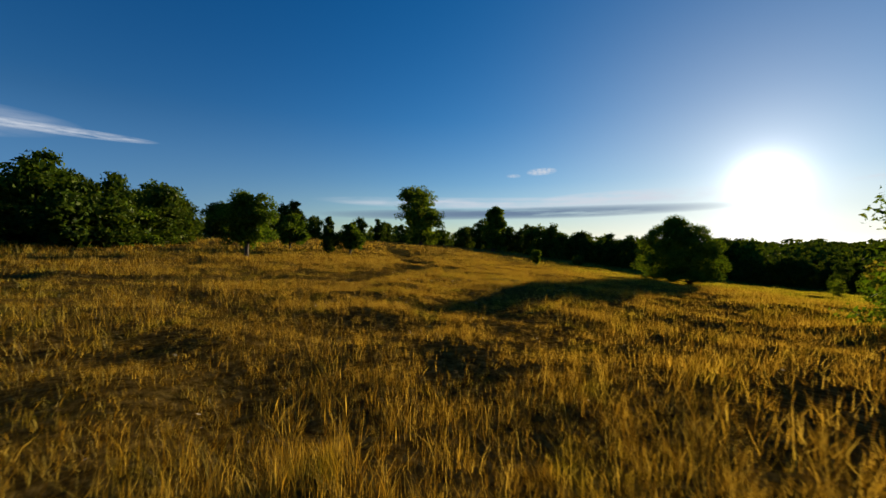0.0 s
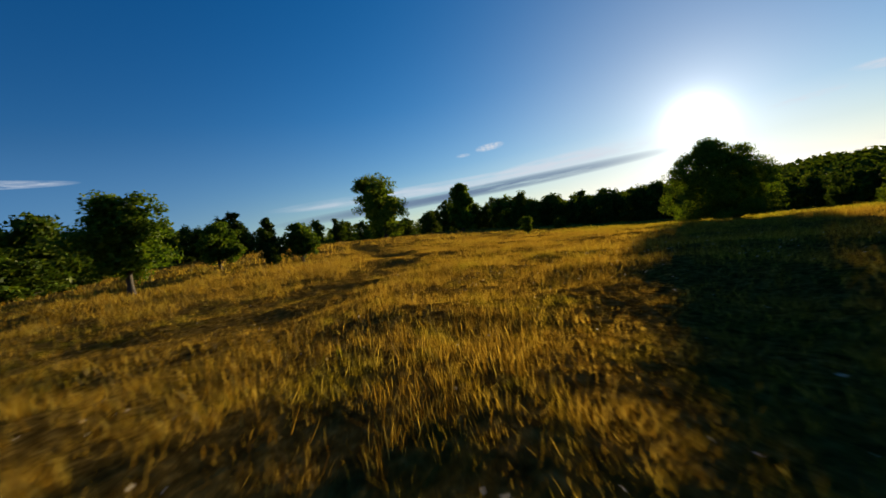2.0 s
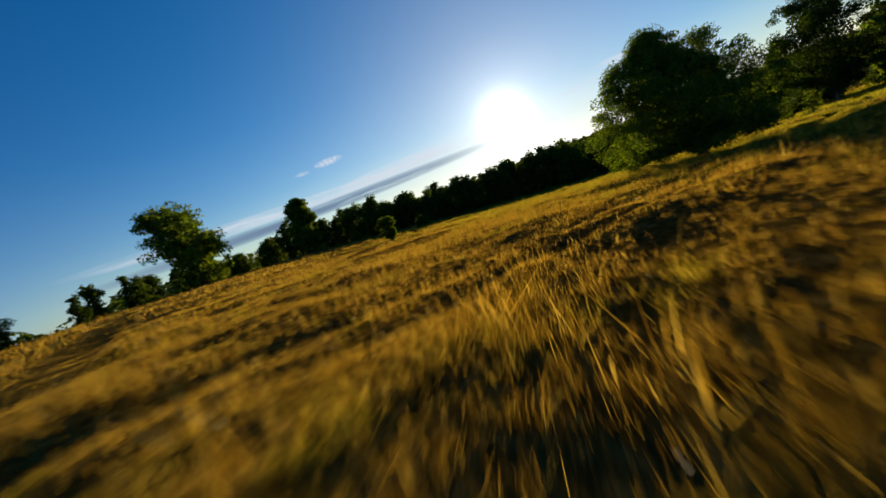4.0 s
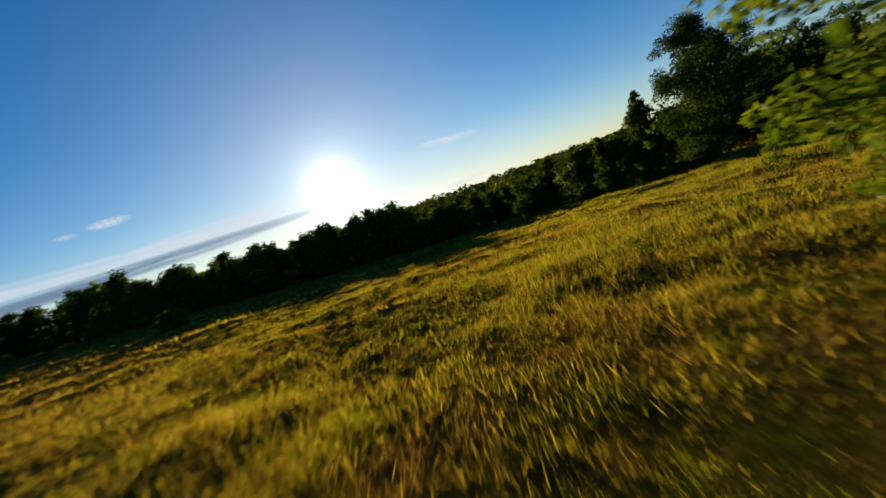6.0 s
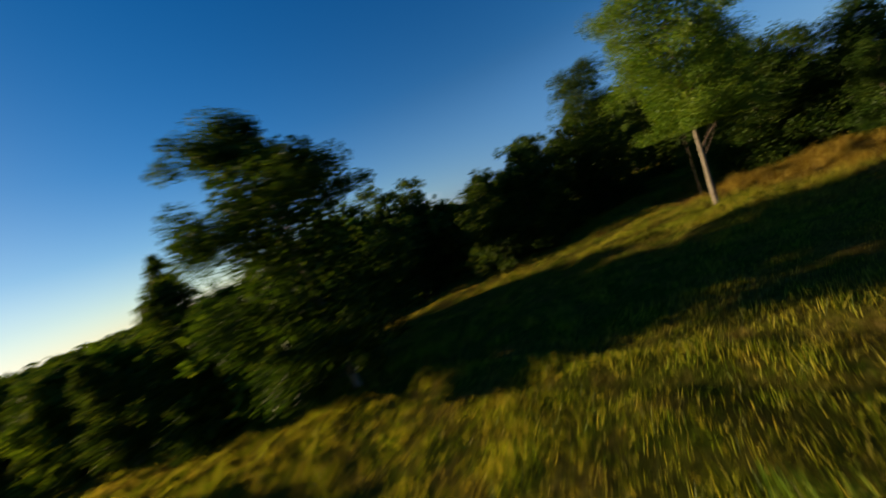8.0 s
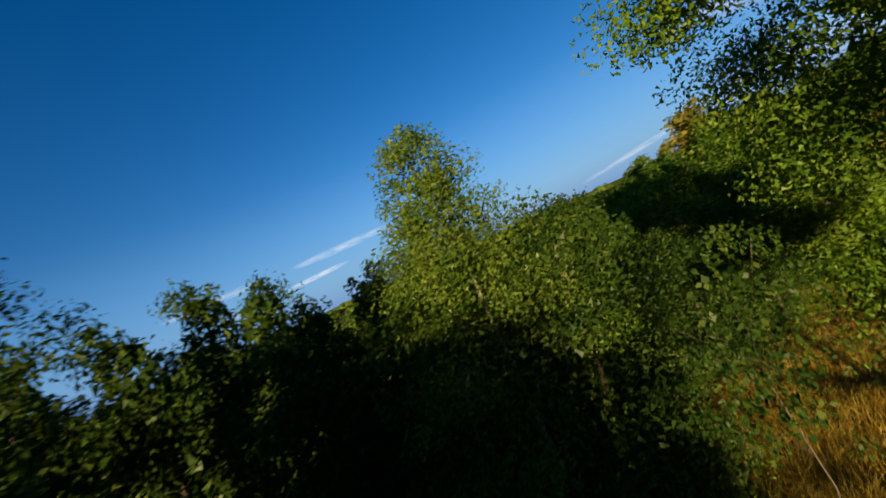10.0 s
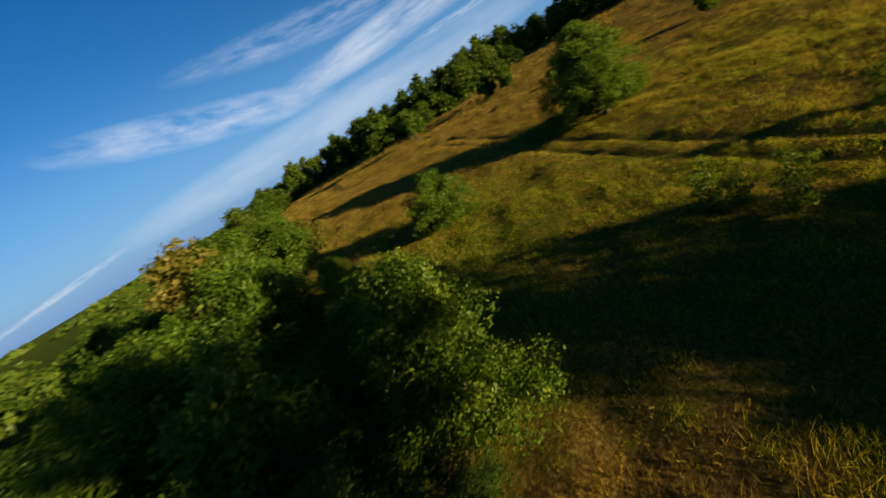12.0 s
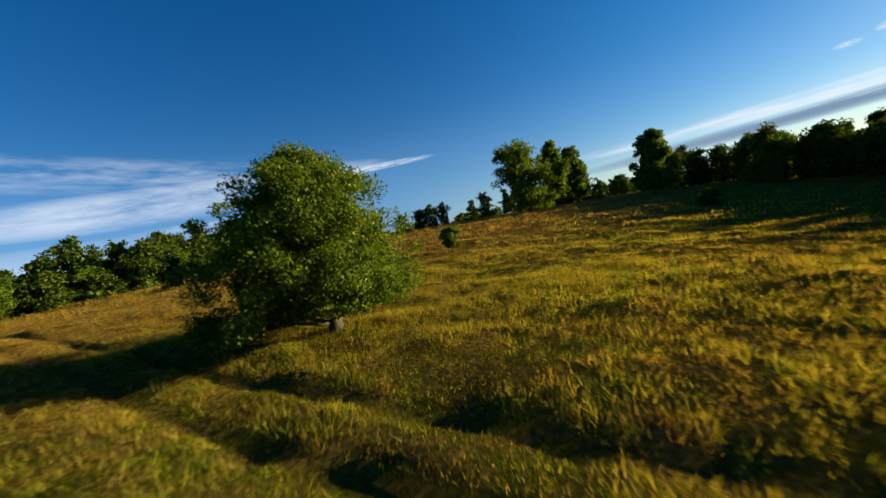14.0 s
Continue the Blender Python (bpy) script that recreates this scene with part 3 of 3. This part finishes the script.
    f = np.arange(n)[:, None] * k + np.arange(k)[None]
    return trunk, limbs, (quad, f)


def tree(name, label, category, mats, place, height, radius, low, trunk_r, kind, clusters, leaves, leaf, seed, group="", **more):
    bark, twig, foliage = mats
    boughs = more.get("boughs", 0)
    if boughs:
        more["limbs_wanted"] = boughs
    trunk, limbs, crown = tree_parts(seed, height, radius, low, trunk_r, kind, clusters, leaves, leaf, **more)
    limbs.sort(key=lambda b: -b[1][0])
    tv, tf = trunk
    cut = len(tf)
    if limbs[boughs:]:
        lv, lf = tubes(limbs[boughs:], 5)
        tv, tf = np.concatenate([tv, lv]), np.concatenate([tf, lf + len(tv)])
    me = mesh_from("trunk", tv, tf, bark, True)
    me.materials.append(twig)
    me.polygons.foreach_set("material_index", (np.arange(len(tf)) >= cut).astype(np.int32))
    pieces = [("trunk", me), ("crown", mesh_from("crown", *crown, foliage))]
    pieces += [("limb", mesh_from("limb", *tubes([b], 7), twig if bark is M_BIRCHBARK else bark, True)) for b in limbs[:boughs]]
    top = new(name)
    for part_name, data in pieces:
        new(part_name, data).parent = top
    top.matrix_world = pose(place[0], place[1], land_z(*place))
    return tagged(top, label, category, group)


def stand(ob, x, y, turn, scale=1.0, tall=1.0, label=""):
    """A copy of a tree, standing on the ground at (x, y)."""
    m = pose(x, y, land_z(x, y) - 0.03, 0, 0, turn) @ Matrix.Diagonal((scale, scale, scale * tall, 1))
    c = copy_thing(ob, m)
    return tagged(c, label) if label else c


OAK, BIRCH, WOOD = (M_BARK, M_TWIG, M_OAK), (M_BIRCHBARK, M_TWIG, M_BIRCH), (M_BARK, M_TWIG, M_WOOD)
YELLOW = (M_BIRCHBARK, M_TWIG, M_YELLOW)
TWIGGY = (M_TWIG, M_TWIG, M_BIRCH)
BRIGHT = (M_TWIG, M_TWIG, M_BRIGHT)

# the lone oak that the flight circles
oak = tree("oak_tree", "broad lone oak with a short trunk and dense dark green crown", "tree", OAK, (18.6, 28.3), 5.0, 2.9, 0.4, 0.16, "oak", 340, 80000, 0.087, 11, shift=(0.45, 0.55), puff=0.165, skirt=(0.0, -0.1), hollow=0.4, boughs=26, floor=0.4, heart=1.7, lobes=46, ragged=0.2, simple=True)
oak.matrix_world = pose(18.6, 28.3, land_z(18.6, 28.3), 0, 0, 138)
# the small bright bush on the slope
tree("bush", "small bright green bush alone on the dry slope", "bush", BRIGHT, (10.9, 44.2), 1.75, 0.75, 0.35, 0.05, "round", 40, 3600, 0.10, 12)
# trees along the western edge of the meadow
tree("oak_tree", "dark oak standing alone in the long dry grass", "tree", OAK, (-11.9, 23.0), 3.75, 1.6, 0.9, 0.12, "round", 80, 11000, 0.14, 13)
tree("oak_tree", "small dark round-crowned oak at the meadow edge", "tree", OAK, (-13.9, 34.6), 3.0, 1.3, 0.7, 0.10, "round", 60, 6000, 0.16, 14)
tree("birch_tree", "small pointed birch beside a rounder tree", "tree", BIRCH, (-10.0, 33.6), 3.2, 1.0, 0.2, 0.07, "birch", 60, 6000, 0.14, 15)
tree("young_oak", "low young oak beside a pointed birch", "tree", OAK, (-8.6, 35.4), 2.8, 1.1, 0.5, 0.08, "round", 60, 5000, 0.15, 16)
# the tall clump on the hilltop and the slender tree beside it
tall_one = tree("tall_tree", "tall mature tree of a hilltop clump with a broken crown", "tree", OAK, (-5.5, 94.5), 14.4, 5.0, 0.3, 0.4, "round", 110, 9000, 0.5, 17, "hilltop clump", puff=0.27, simple=True)
slim = tree("tall_tree", "slim tall tree of a hilltop clump", "tree", OAK, (-6.8, 113.6), 15.4, 3.9, 0.8, 0.4, "round", 100, 7000, 0.62, 19, "hilltop clump", puff=0.3, simple=True)
stand(slim, -7.9, 133.0, 200, 1.02, 1.0)
tree("slender_tree", "slender upright tree with a light green crown", "tree", BRIGHT, (14.4, 109.6), 12.6, 3.3, 0.6, 0.35, "dome", 100, 7000, 0.55, 18, puff=0.3, simple=True)

# birches at the eastern edge
tree("birch_tree", "large birch with a pale trunk and drooping crown", "tree", BIRCH, (42.2, 31.4), 8.6, 2.75, 1.0, 0.09, "round", 130, 38000, 0.125, 21, droop=0.2, puff=0.24, hollow=0.6, boughs=20, heart=1.6, lobes=20, floor=0.8, skirt=(0.5, -0.4), ragged=0.2, simple=True)
cone = tree("birch_tree", "pointed birch in front of the dark wood", "tree", BIRCH, (47.3, 36.2), 7.1, 2.1, 0.2, 0.10, "birch", 110, 9000, 0.16, 22, "eastern birches", lobes=0, puff=0.3, simple=True)
stand(cone, 51.2, 40.4, 80, 0.68)
stand(cone, 48.8, 39.4, 190, 0.7)
# saplings get the brighter leaf green in place of sun the large birch blocks
shoot = tree("birch_sapling", "thin birch sapling at the edge of the shade", "sapling", BRIGHT, (31.5, 30.4), 1.4, 0.42, 0.05, 0.012, "round", 44, 1700, 0.046, 23, "birch saplings", droop=0.2, boughs=12)
stand(shoot, 30.2, 28.8, 70, 1.05)
stand(shoot, 30.6, 22.1, 130, 1.15)
stand(shoot, 32.2, 22.9, 250, 1.2)
stand(shoot, 31.0, 22.6, 20, 0.8)

# the trees and shrubs round the turn of the flight
tree("birch_tree", "large leafy birch with drooping twigs over dry grass", "tree", (M_BIRCHBARK, M_TWIG, M_OAK), (39.0, 18.6), 9.2, 2.2, 2.9, 0.065, "round", 210, 98000, 0.052, 51, droop=0.3, puff=0.23, boughs=18, floor=2.7, heart=2.0, lobes=28, ragged=0.2, simple=True)
tree("birch_sapling", "slim birch sapling with small green leaves in the thicket", "sapling", TWIGGY, (40.6, 16.75), 4.2, 0.55, 2.5, 0.006, "round", 44, 2200, 0.036, 52, droop=0.15, boughs=12, puff=0.3)
tree("birch_tree", "pointed young birch leaning over a thicket", "tree", (M_BIRCHBARK, M_TWIG, M_WOOD), (40.7, 13.15), 7.2, 2.4, 0.1, 0.038, "cone", 210, 46000, 0.062, 42, droop=0.22, puff=0.26, heart=1.5, lobes=0, boughs=16, simple=True)
# darker leaf colour holds the shade inside the thicket
thick = tree("birch_shrub", "dense birch shrub, leaf green darkened for shade", "shrub", TWIGGY, (39.7, 13.6), 5.3, 1.5, 0.0, 0.05, "dome", 120, 12500, 0.096, 43, "birch thicket", droop=0.3, boughs=12, heart=1.2, simple=True)
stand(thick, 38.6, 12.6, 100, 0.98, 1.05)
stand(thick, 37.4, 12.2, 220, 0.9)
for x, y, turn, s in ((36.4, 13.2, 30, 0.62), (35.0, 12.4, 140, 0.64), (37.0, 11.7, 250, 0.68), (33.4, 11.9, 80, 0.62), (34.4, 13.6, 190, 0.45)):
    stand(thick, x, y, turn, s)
# two shrubs added behind the flight, only to shade the thicket's foot
stand(thick, 47.4, 22.2, 310, 1.05)
stand(thick, 46.9, 20.2, 60, 1.0)
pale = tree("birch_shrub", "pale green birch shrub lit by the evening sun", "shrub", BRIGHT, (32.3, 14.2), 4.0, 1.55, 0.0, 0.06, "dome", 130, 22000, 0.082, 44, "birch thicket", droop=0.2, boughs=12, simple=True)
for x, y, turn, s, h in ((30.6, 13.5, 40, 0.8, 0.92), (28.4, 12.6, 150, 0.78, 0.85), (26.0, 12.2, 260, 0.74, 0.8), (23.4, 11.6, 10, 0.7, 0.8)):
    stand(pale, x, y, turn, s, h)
thick_far = tree("birch_shrub", "dense birch shrub, leaf green darkened for shade", "shrub", TWIGGY, (43.6, 8.4), 4.9, 1.55, 0.0, 0.05, "dome", 80, 6000, 0.13, 53, "birch thicket", droop=0.25, limbs_wanted=6, simple=True)
pale_far = tree("birch_shrub", "mid-green birch shrub of the thicket below the meadow", "shrub", (M_TWIG, M_TWIG, M_OAK), (24.4, 8.9), 3.6, 1.7, 0.0, 0.05, "dome", 80, 5600, 0.14, 54, "birch thicket", droop=0.2, limbs_wanted=6, simple=True)
for x, y, turn, s, h in ((42.8, 6.6, 40, 1.0, 1.08), (41.4, 8.2, 120, 1.02, 1.12), (44.2, 5.0, 200, 1.15, 1.2), (45.6, 4.4, 290, 1.2, 1.3), (47.2, 6.4, 10, 1.1, 1.3), (49.4, 7.2, 150, 1.15, 1.3),
                         (41.2, 10.9, 75, 1.0, 1.0), (39.4, 10.4, 75, 0.95, 0.9), (37.4, 10.6, 160, 0.95, 0.9), (35.0, 10.0, 310, 1.0, 0.95),
                         (38.6, 5.6, 45, 1.1, 1.0), (36.0, 4.0, 260, 1.1, 1.0)):
    stand(thick_far, x, y, turn, s, h)
# lighter leaf colour than the shrubs above, in place of sunlight on this slope
for x, y, turn, s, h in ((32.3, 10.1, 15, 1.0, 1.0), (33.6, 7.0, 100, 1.05, 0.95), (29.8, 9.6, 220, 1.05, 1.0), (26.4, 6.4, 60, 1.05, 0.95), (23.0, 8.2, 170, 1.1, 1.1), (20.4, 4.6, 280, 1.05, 0.85), (17.2, 6.6, 30, 1.0, 0.95), (14.6, 8.8, 95, 0.85, 0.95),
                         (12.4, 8.2, 200, 0.9, 1.0), (10.6, 7.0, 310, 0.95, 1.0), (11.6, 5.2, 55, 1.1, 1.0),
                         (24.4, 6.0, 10, 1.05, 0.9), (25.8, 3.6, 130, 1.1, 0.8), (27.4, 1.6, 250, 1.1, 0.75), (22.2, 9.2, 70, 0.95, 0.9), (28.8, 4.8, 200, 1.1, 0.8),
                         (31.0, 5.4, 330, 1.1, 0.8), (31.2, 2.0, 20, 1.15, 0.75), (19.0, 2.4, 140, 1.1, 0.8), (22.2, 1.4, 260, 1.15, 0.75), (15.8, 4.0, 45, 1.0, 0.9)):
    stand(pale_far, x, y, turn, s, h)
tree("young_oak", "low round young oak on the open slope", "tree", OAK, (21.4, 17.0), 2.7, 1.6, 0.1, 0.07, "oak", 120, 24000, 0.075, 45, boughs=8, puff=0.24, simple=True)
tree("birch_tree", "tall birch at the edge of a thicket, sunlit", "tree", TWIGGY, (47.9, 13.4), 8.9, 2.4, 0.3, 0.05, "round", 190, 48000, 0.078, 46, "thicket birches", droop=0.25, puff=0.26, boughs=18, heart=2.0, lobes=24, ragged=0.22, simple=True)
lit = tree("birch_tree", "tall birch behind the edge of a thicket", "tree", TWIGGY, (48.6, 14.4), 6.6, 1.8, 0.1, 0.06, "round", 100, 7000, 0.15, 55, "thicket birches", droop=0.25, puff=0.26, limbs_wanted=6, simple=True)
stand(lit, 51.5, 10.2, 210, 0.95)
# the next four are added towards the sun to cast shade on the thicket
stand(lit, 47.9, 18.0, 40, 0.95)
stand(lit, 47.5, 19.5, 300, 0.95)
stand(lit, 51.5, 25.5, 120, 1.15)
stand(lit, 53.0, 24.0, 240, 1.1)
stand(lit, 50.8, 48.1, 150, 0.72, 1.0, "thin birch rising above the wood edge")
# another birch added on the sun's side for shade
stand(lit, 50.0, 16.4, 80, 1.0)
tree("birch_tree", "brownish sparse birch above the thicket", "tree", YELLOW, (22.4, 6.8), 5.2, 1.7, 0.6, 0.14, "dome", 60, 5200, 0.2, 47, droop=0.2)
tree("bush", "yellowing bush at the end of the thicket", "bush", YELLOW, (13.2, 9.6), 2.4, 1.2, 0.0, 0.05, "dome", 50, 5000, 0.11, 48)
tree("bush", "low dark bush far down the slope", "bush", WOOD, (24.8, 70.0), 1.7, 1.3, 0.0, 0.05, "dome", 40, 2500, 0.16, 49)

tree("weed", "bright green leafy weed in the long dry grass", "plant", BRIGHT, (42.5, 16.4), 0.62, 0.22, 0.05, 0.008, "dome", 24, 420, 0.06, 61, boughs=5)
tree("weed", "low green weed beside the trodden grass", "plant", BRIGHT, (41.9, 15.9), 0.42, 0.2, 0.02, 0.007, "dome", 20, 300, 0.06, 62, boughs=4)

# variants of the trees in the surrounding woods
wood_a = tree("wood_tree", "dense dark tree of the wood edge, leafy to the ground", "tree", WOOD, (-33.5, 31.0), 7.2, 2.8, 0.0, 0.18, "round", 60, 1905, 0.47, 31, "woodland trees", simple=True, puff=0.36, limbs_wanted=4, lobes=12)
wood_b = tree("wood_tree", "upright dark tree of the wood edge, leafy to the ground", "tree", WOOD, (-47.0, 30.0), 7.4, 2.4, 0.0, 0.17, "dome", 60, 1905, 0.45, 32, "woodland trees", simple=True, puff=0.36, limbs_wanted=4, lobes=12)
wood_c = tree("wood_tree", "low spreading tree of the wood edge", "tree", WOOD, (-27.0, 36.5), 5.0, 2.6, 0.0, 0.14, "dome", 50, 1740, 0.45, 33, "woodland trees", simple=True, puff=0.38, limbs_wanted=4, lobes=12)
wood_d = tree("wood_birch", "birch in the wood edge with paler leaves", "tree", BIRCH, (-42.6, 43.6), 7.2, 2.1, 0.0, 0.14, "dome", 60, 1740, 0.42, 34, "woodland trees", simple=True, limbs_wanted=4, lobes=12)
wood_e = tree("wood_oak", "lobed oak of the wood edge with a broad crown", "tree", OAK, (-40.0, 52.0), 7.0, 3.3, 0.3, 0.2, "round", 46, 1988, 0.47, 35, "woodland trees", simple=True, puff=0.30, limbs_wanted=4, lobes=12)
WOODS = (wood_a, wood_b, wood_c, wood_d, wood_e, wood_b, wood_a)
pick = random.Random(5)


def belt(points, count, depth, height, spread=0.2):
    """Woodland trees strewn along a line, several rows deep away from the meadow's middle."""
    seg = [math.dist(a, b) for a, b in zip(points, points[1:])]
    for i in range(count):
        s = (i + pick.random()) / count * sum(seg)
        k = 0
        while k < len(seg) - 1 and s > seg[k]:
            s -= seg[k]
            k += 1
        (ax, ay), (bx, by) = points[k], points[k + 1]
        t = s / seg[k]
        x, y = ax + (bx - ax) * t, ay + (by - ay) * t
        away = Vector((x - 10, y - 35)).normalized() * depth * pick.random()
        ob = pick.choice(WOODS)
        size = height / (5.2 if ob is wood_c else 7.2) * pick.uniform(1 - spread, 1 + spread)
        stand(ob, x + away.x, y + away.y, pick.uniform(0, 360), max(size, 0.75), min(1.15, size / max(size, 0.75)) * pick.uniform(0.95, 1.1))


# dark trees between the two large birches
for x, y, s, h in ((45.9, 33.6, 0.66, 1.0), (46.4, 35.4, 0.62, 1.0), (56.0, 29.5, 0.95, 1.05), (58.5, 27.0, 1.0, 1.05), (54.0, 26.6, 0.62, 1.0), (54.5, 24.4, 0.7, 1.1), (50.8, 22.6, 0.6, 1.05), (56.6, 31.6, 0.9, 1.05), (49.4, 20.8, 0.62, 1.1)):
    stand(pick.choice((wood_a, wood_b, wood_e)), x, y, pick.uniform(0, 360), s, h)
# western wood
belt(((-28, 18), (-25, 25), (-23.5, 29), (-25, 34), (-27, 41), (-33, 50)), 22, 5, 3.0)
belt(((-33, 20), (-33, 30)), 8, 6, 4.6)
belt(((-31, 31), (-34, 44), (-37, 55), (-32, 61), (-34, 74)), 24, 9, 5.4)
belt(((-46, 14), (-47, 24), (-48, 34), (-45, 42), (-42, 50)), 18, 12, 6.6)
belt(((-40, -8), (-62, 2), (-74, 12), (-72, 20), (-50, 22)), 22, 12, 7.6)
# beyond the hilltop
belt(((-19, 58), (-24, 66), (-34, 74), (-32, 95), (-15, 104), (-20, 125), (0, 152), (12, 146)), 26, 10, 5.6)
# northern wood
belt(((6, 142), (28, 134), (33, 120), (31, 104)), 18, 12, 8.6)
# eastern wood, down in the dip
belt(((31, 104), (36, 104), (40, 98), (44, 88), (48, 83), (55, 74), (57, 68)), 34, 9, 7.0)
belt(((53, 70), (58, 60), (62, 55), (60, 48), (56, 44), (52, 42)), 26, 7, 4.6)
belt(((52, 42), (54, 39)), 6, 6, 4.4)
belt(((60, 28), (58, 22), (57, 19), (54, 14)), 14, 6, 4.7)
# south-western wood, below the meadow's edge
belt(((14, -3), (0, -6), (-16, -7), (-32, -5), (-50, -1), (-68, 5)), 44, 9, 4.6)
belt(((12, -16), (-20, -18), (-54, -12), (-76, -4)), 32, 9, 6.5)
belt(((66, -6), (52, -12), (40, -17), (22, -15)), 22, 8, 7.5)
# southern wood, behind the thicket
belt(((54, 12), (50, 2), (40, -14), (20, -22), (-5, -26), (-30, -16)), 30, 12, 6.2)


def far_woods():
    """The wooded distance: overlapping leafy domes in a broad ring."""
    r = np.random.default_rng(77)
    n = 1000
    ang = r.uniform(0, 2 * np.pi, n)
    dist = np.concatenate([r.uniform(150, 330, 620), r.uniform(330, 1300, n - 620)])
    grow = np.maximum(1, dist / 330)
    cx, cy = 10 + np.sin(ang) * dist, 40 + np.cos(ang) * dist
    rad = r.uniform(5, 9, n) * grow ** 1.5
    base = land(cx, cy)
    k = 85
    u = r.normal(0, 1, (n, k, 3))
    u /= np.linalg.norm(u, axis=2)[..., None]
    u[..., 2] = np.abs(u[..., 2])
    tall = r.uniform(6.5, 11, n) * (0.75 + 0.25 * np.minimum(dist / 330, 2))
    c = np.stack([cx, cy, base], 1)[:, None] + u * np.stack([rad, rad, tall], 1)[:, None]
    a = r.normal(0, 1, (n, k, 3))
    b2 = np.cross(u, a)
    size = r.uniform(0.9, 2.2, (n, k, 1)) * grow[:, None, None] ** 1.5
    a, b2 = a / np.linalg.norm(a, axis=2)[..., None] * size, b2 / (np.linalg.norm(b2, axis=2)[..., None] + 1e-9) * size
    v = np.stack([c - a * 0.7, c + a * 0.7 - b2 * 0.3, c + b2], 2).reshape(-1, 3)
    f = np.arange(n * k * 3).reshape(-1, 3)
    tagged(new("far_woods", mesh_from("far_woods", v, f, M_WOOD)), "distant dark green woodland round the meadow", "woodland", kind="stuff")


far_woods()
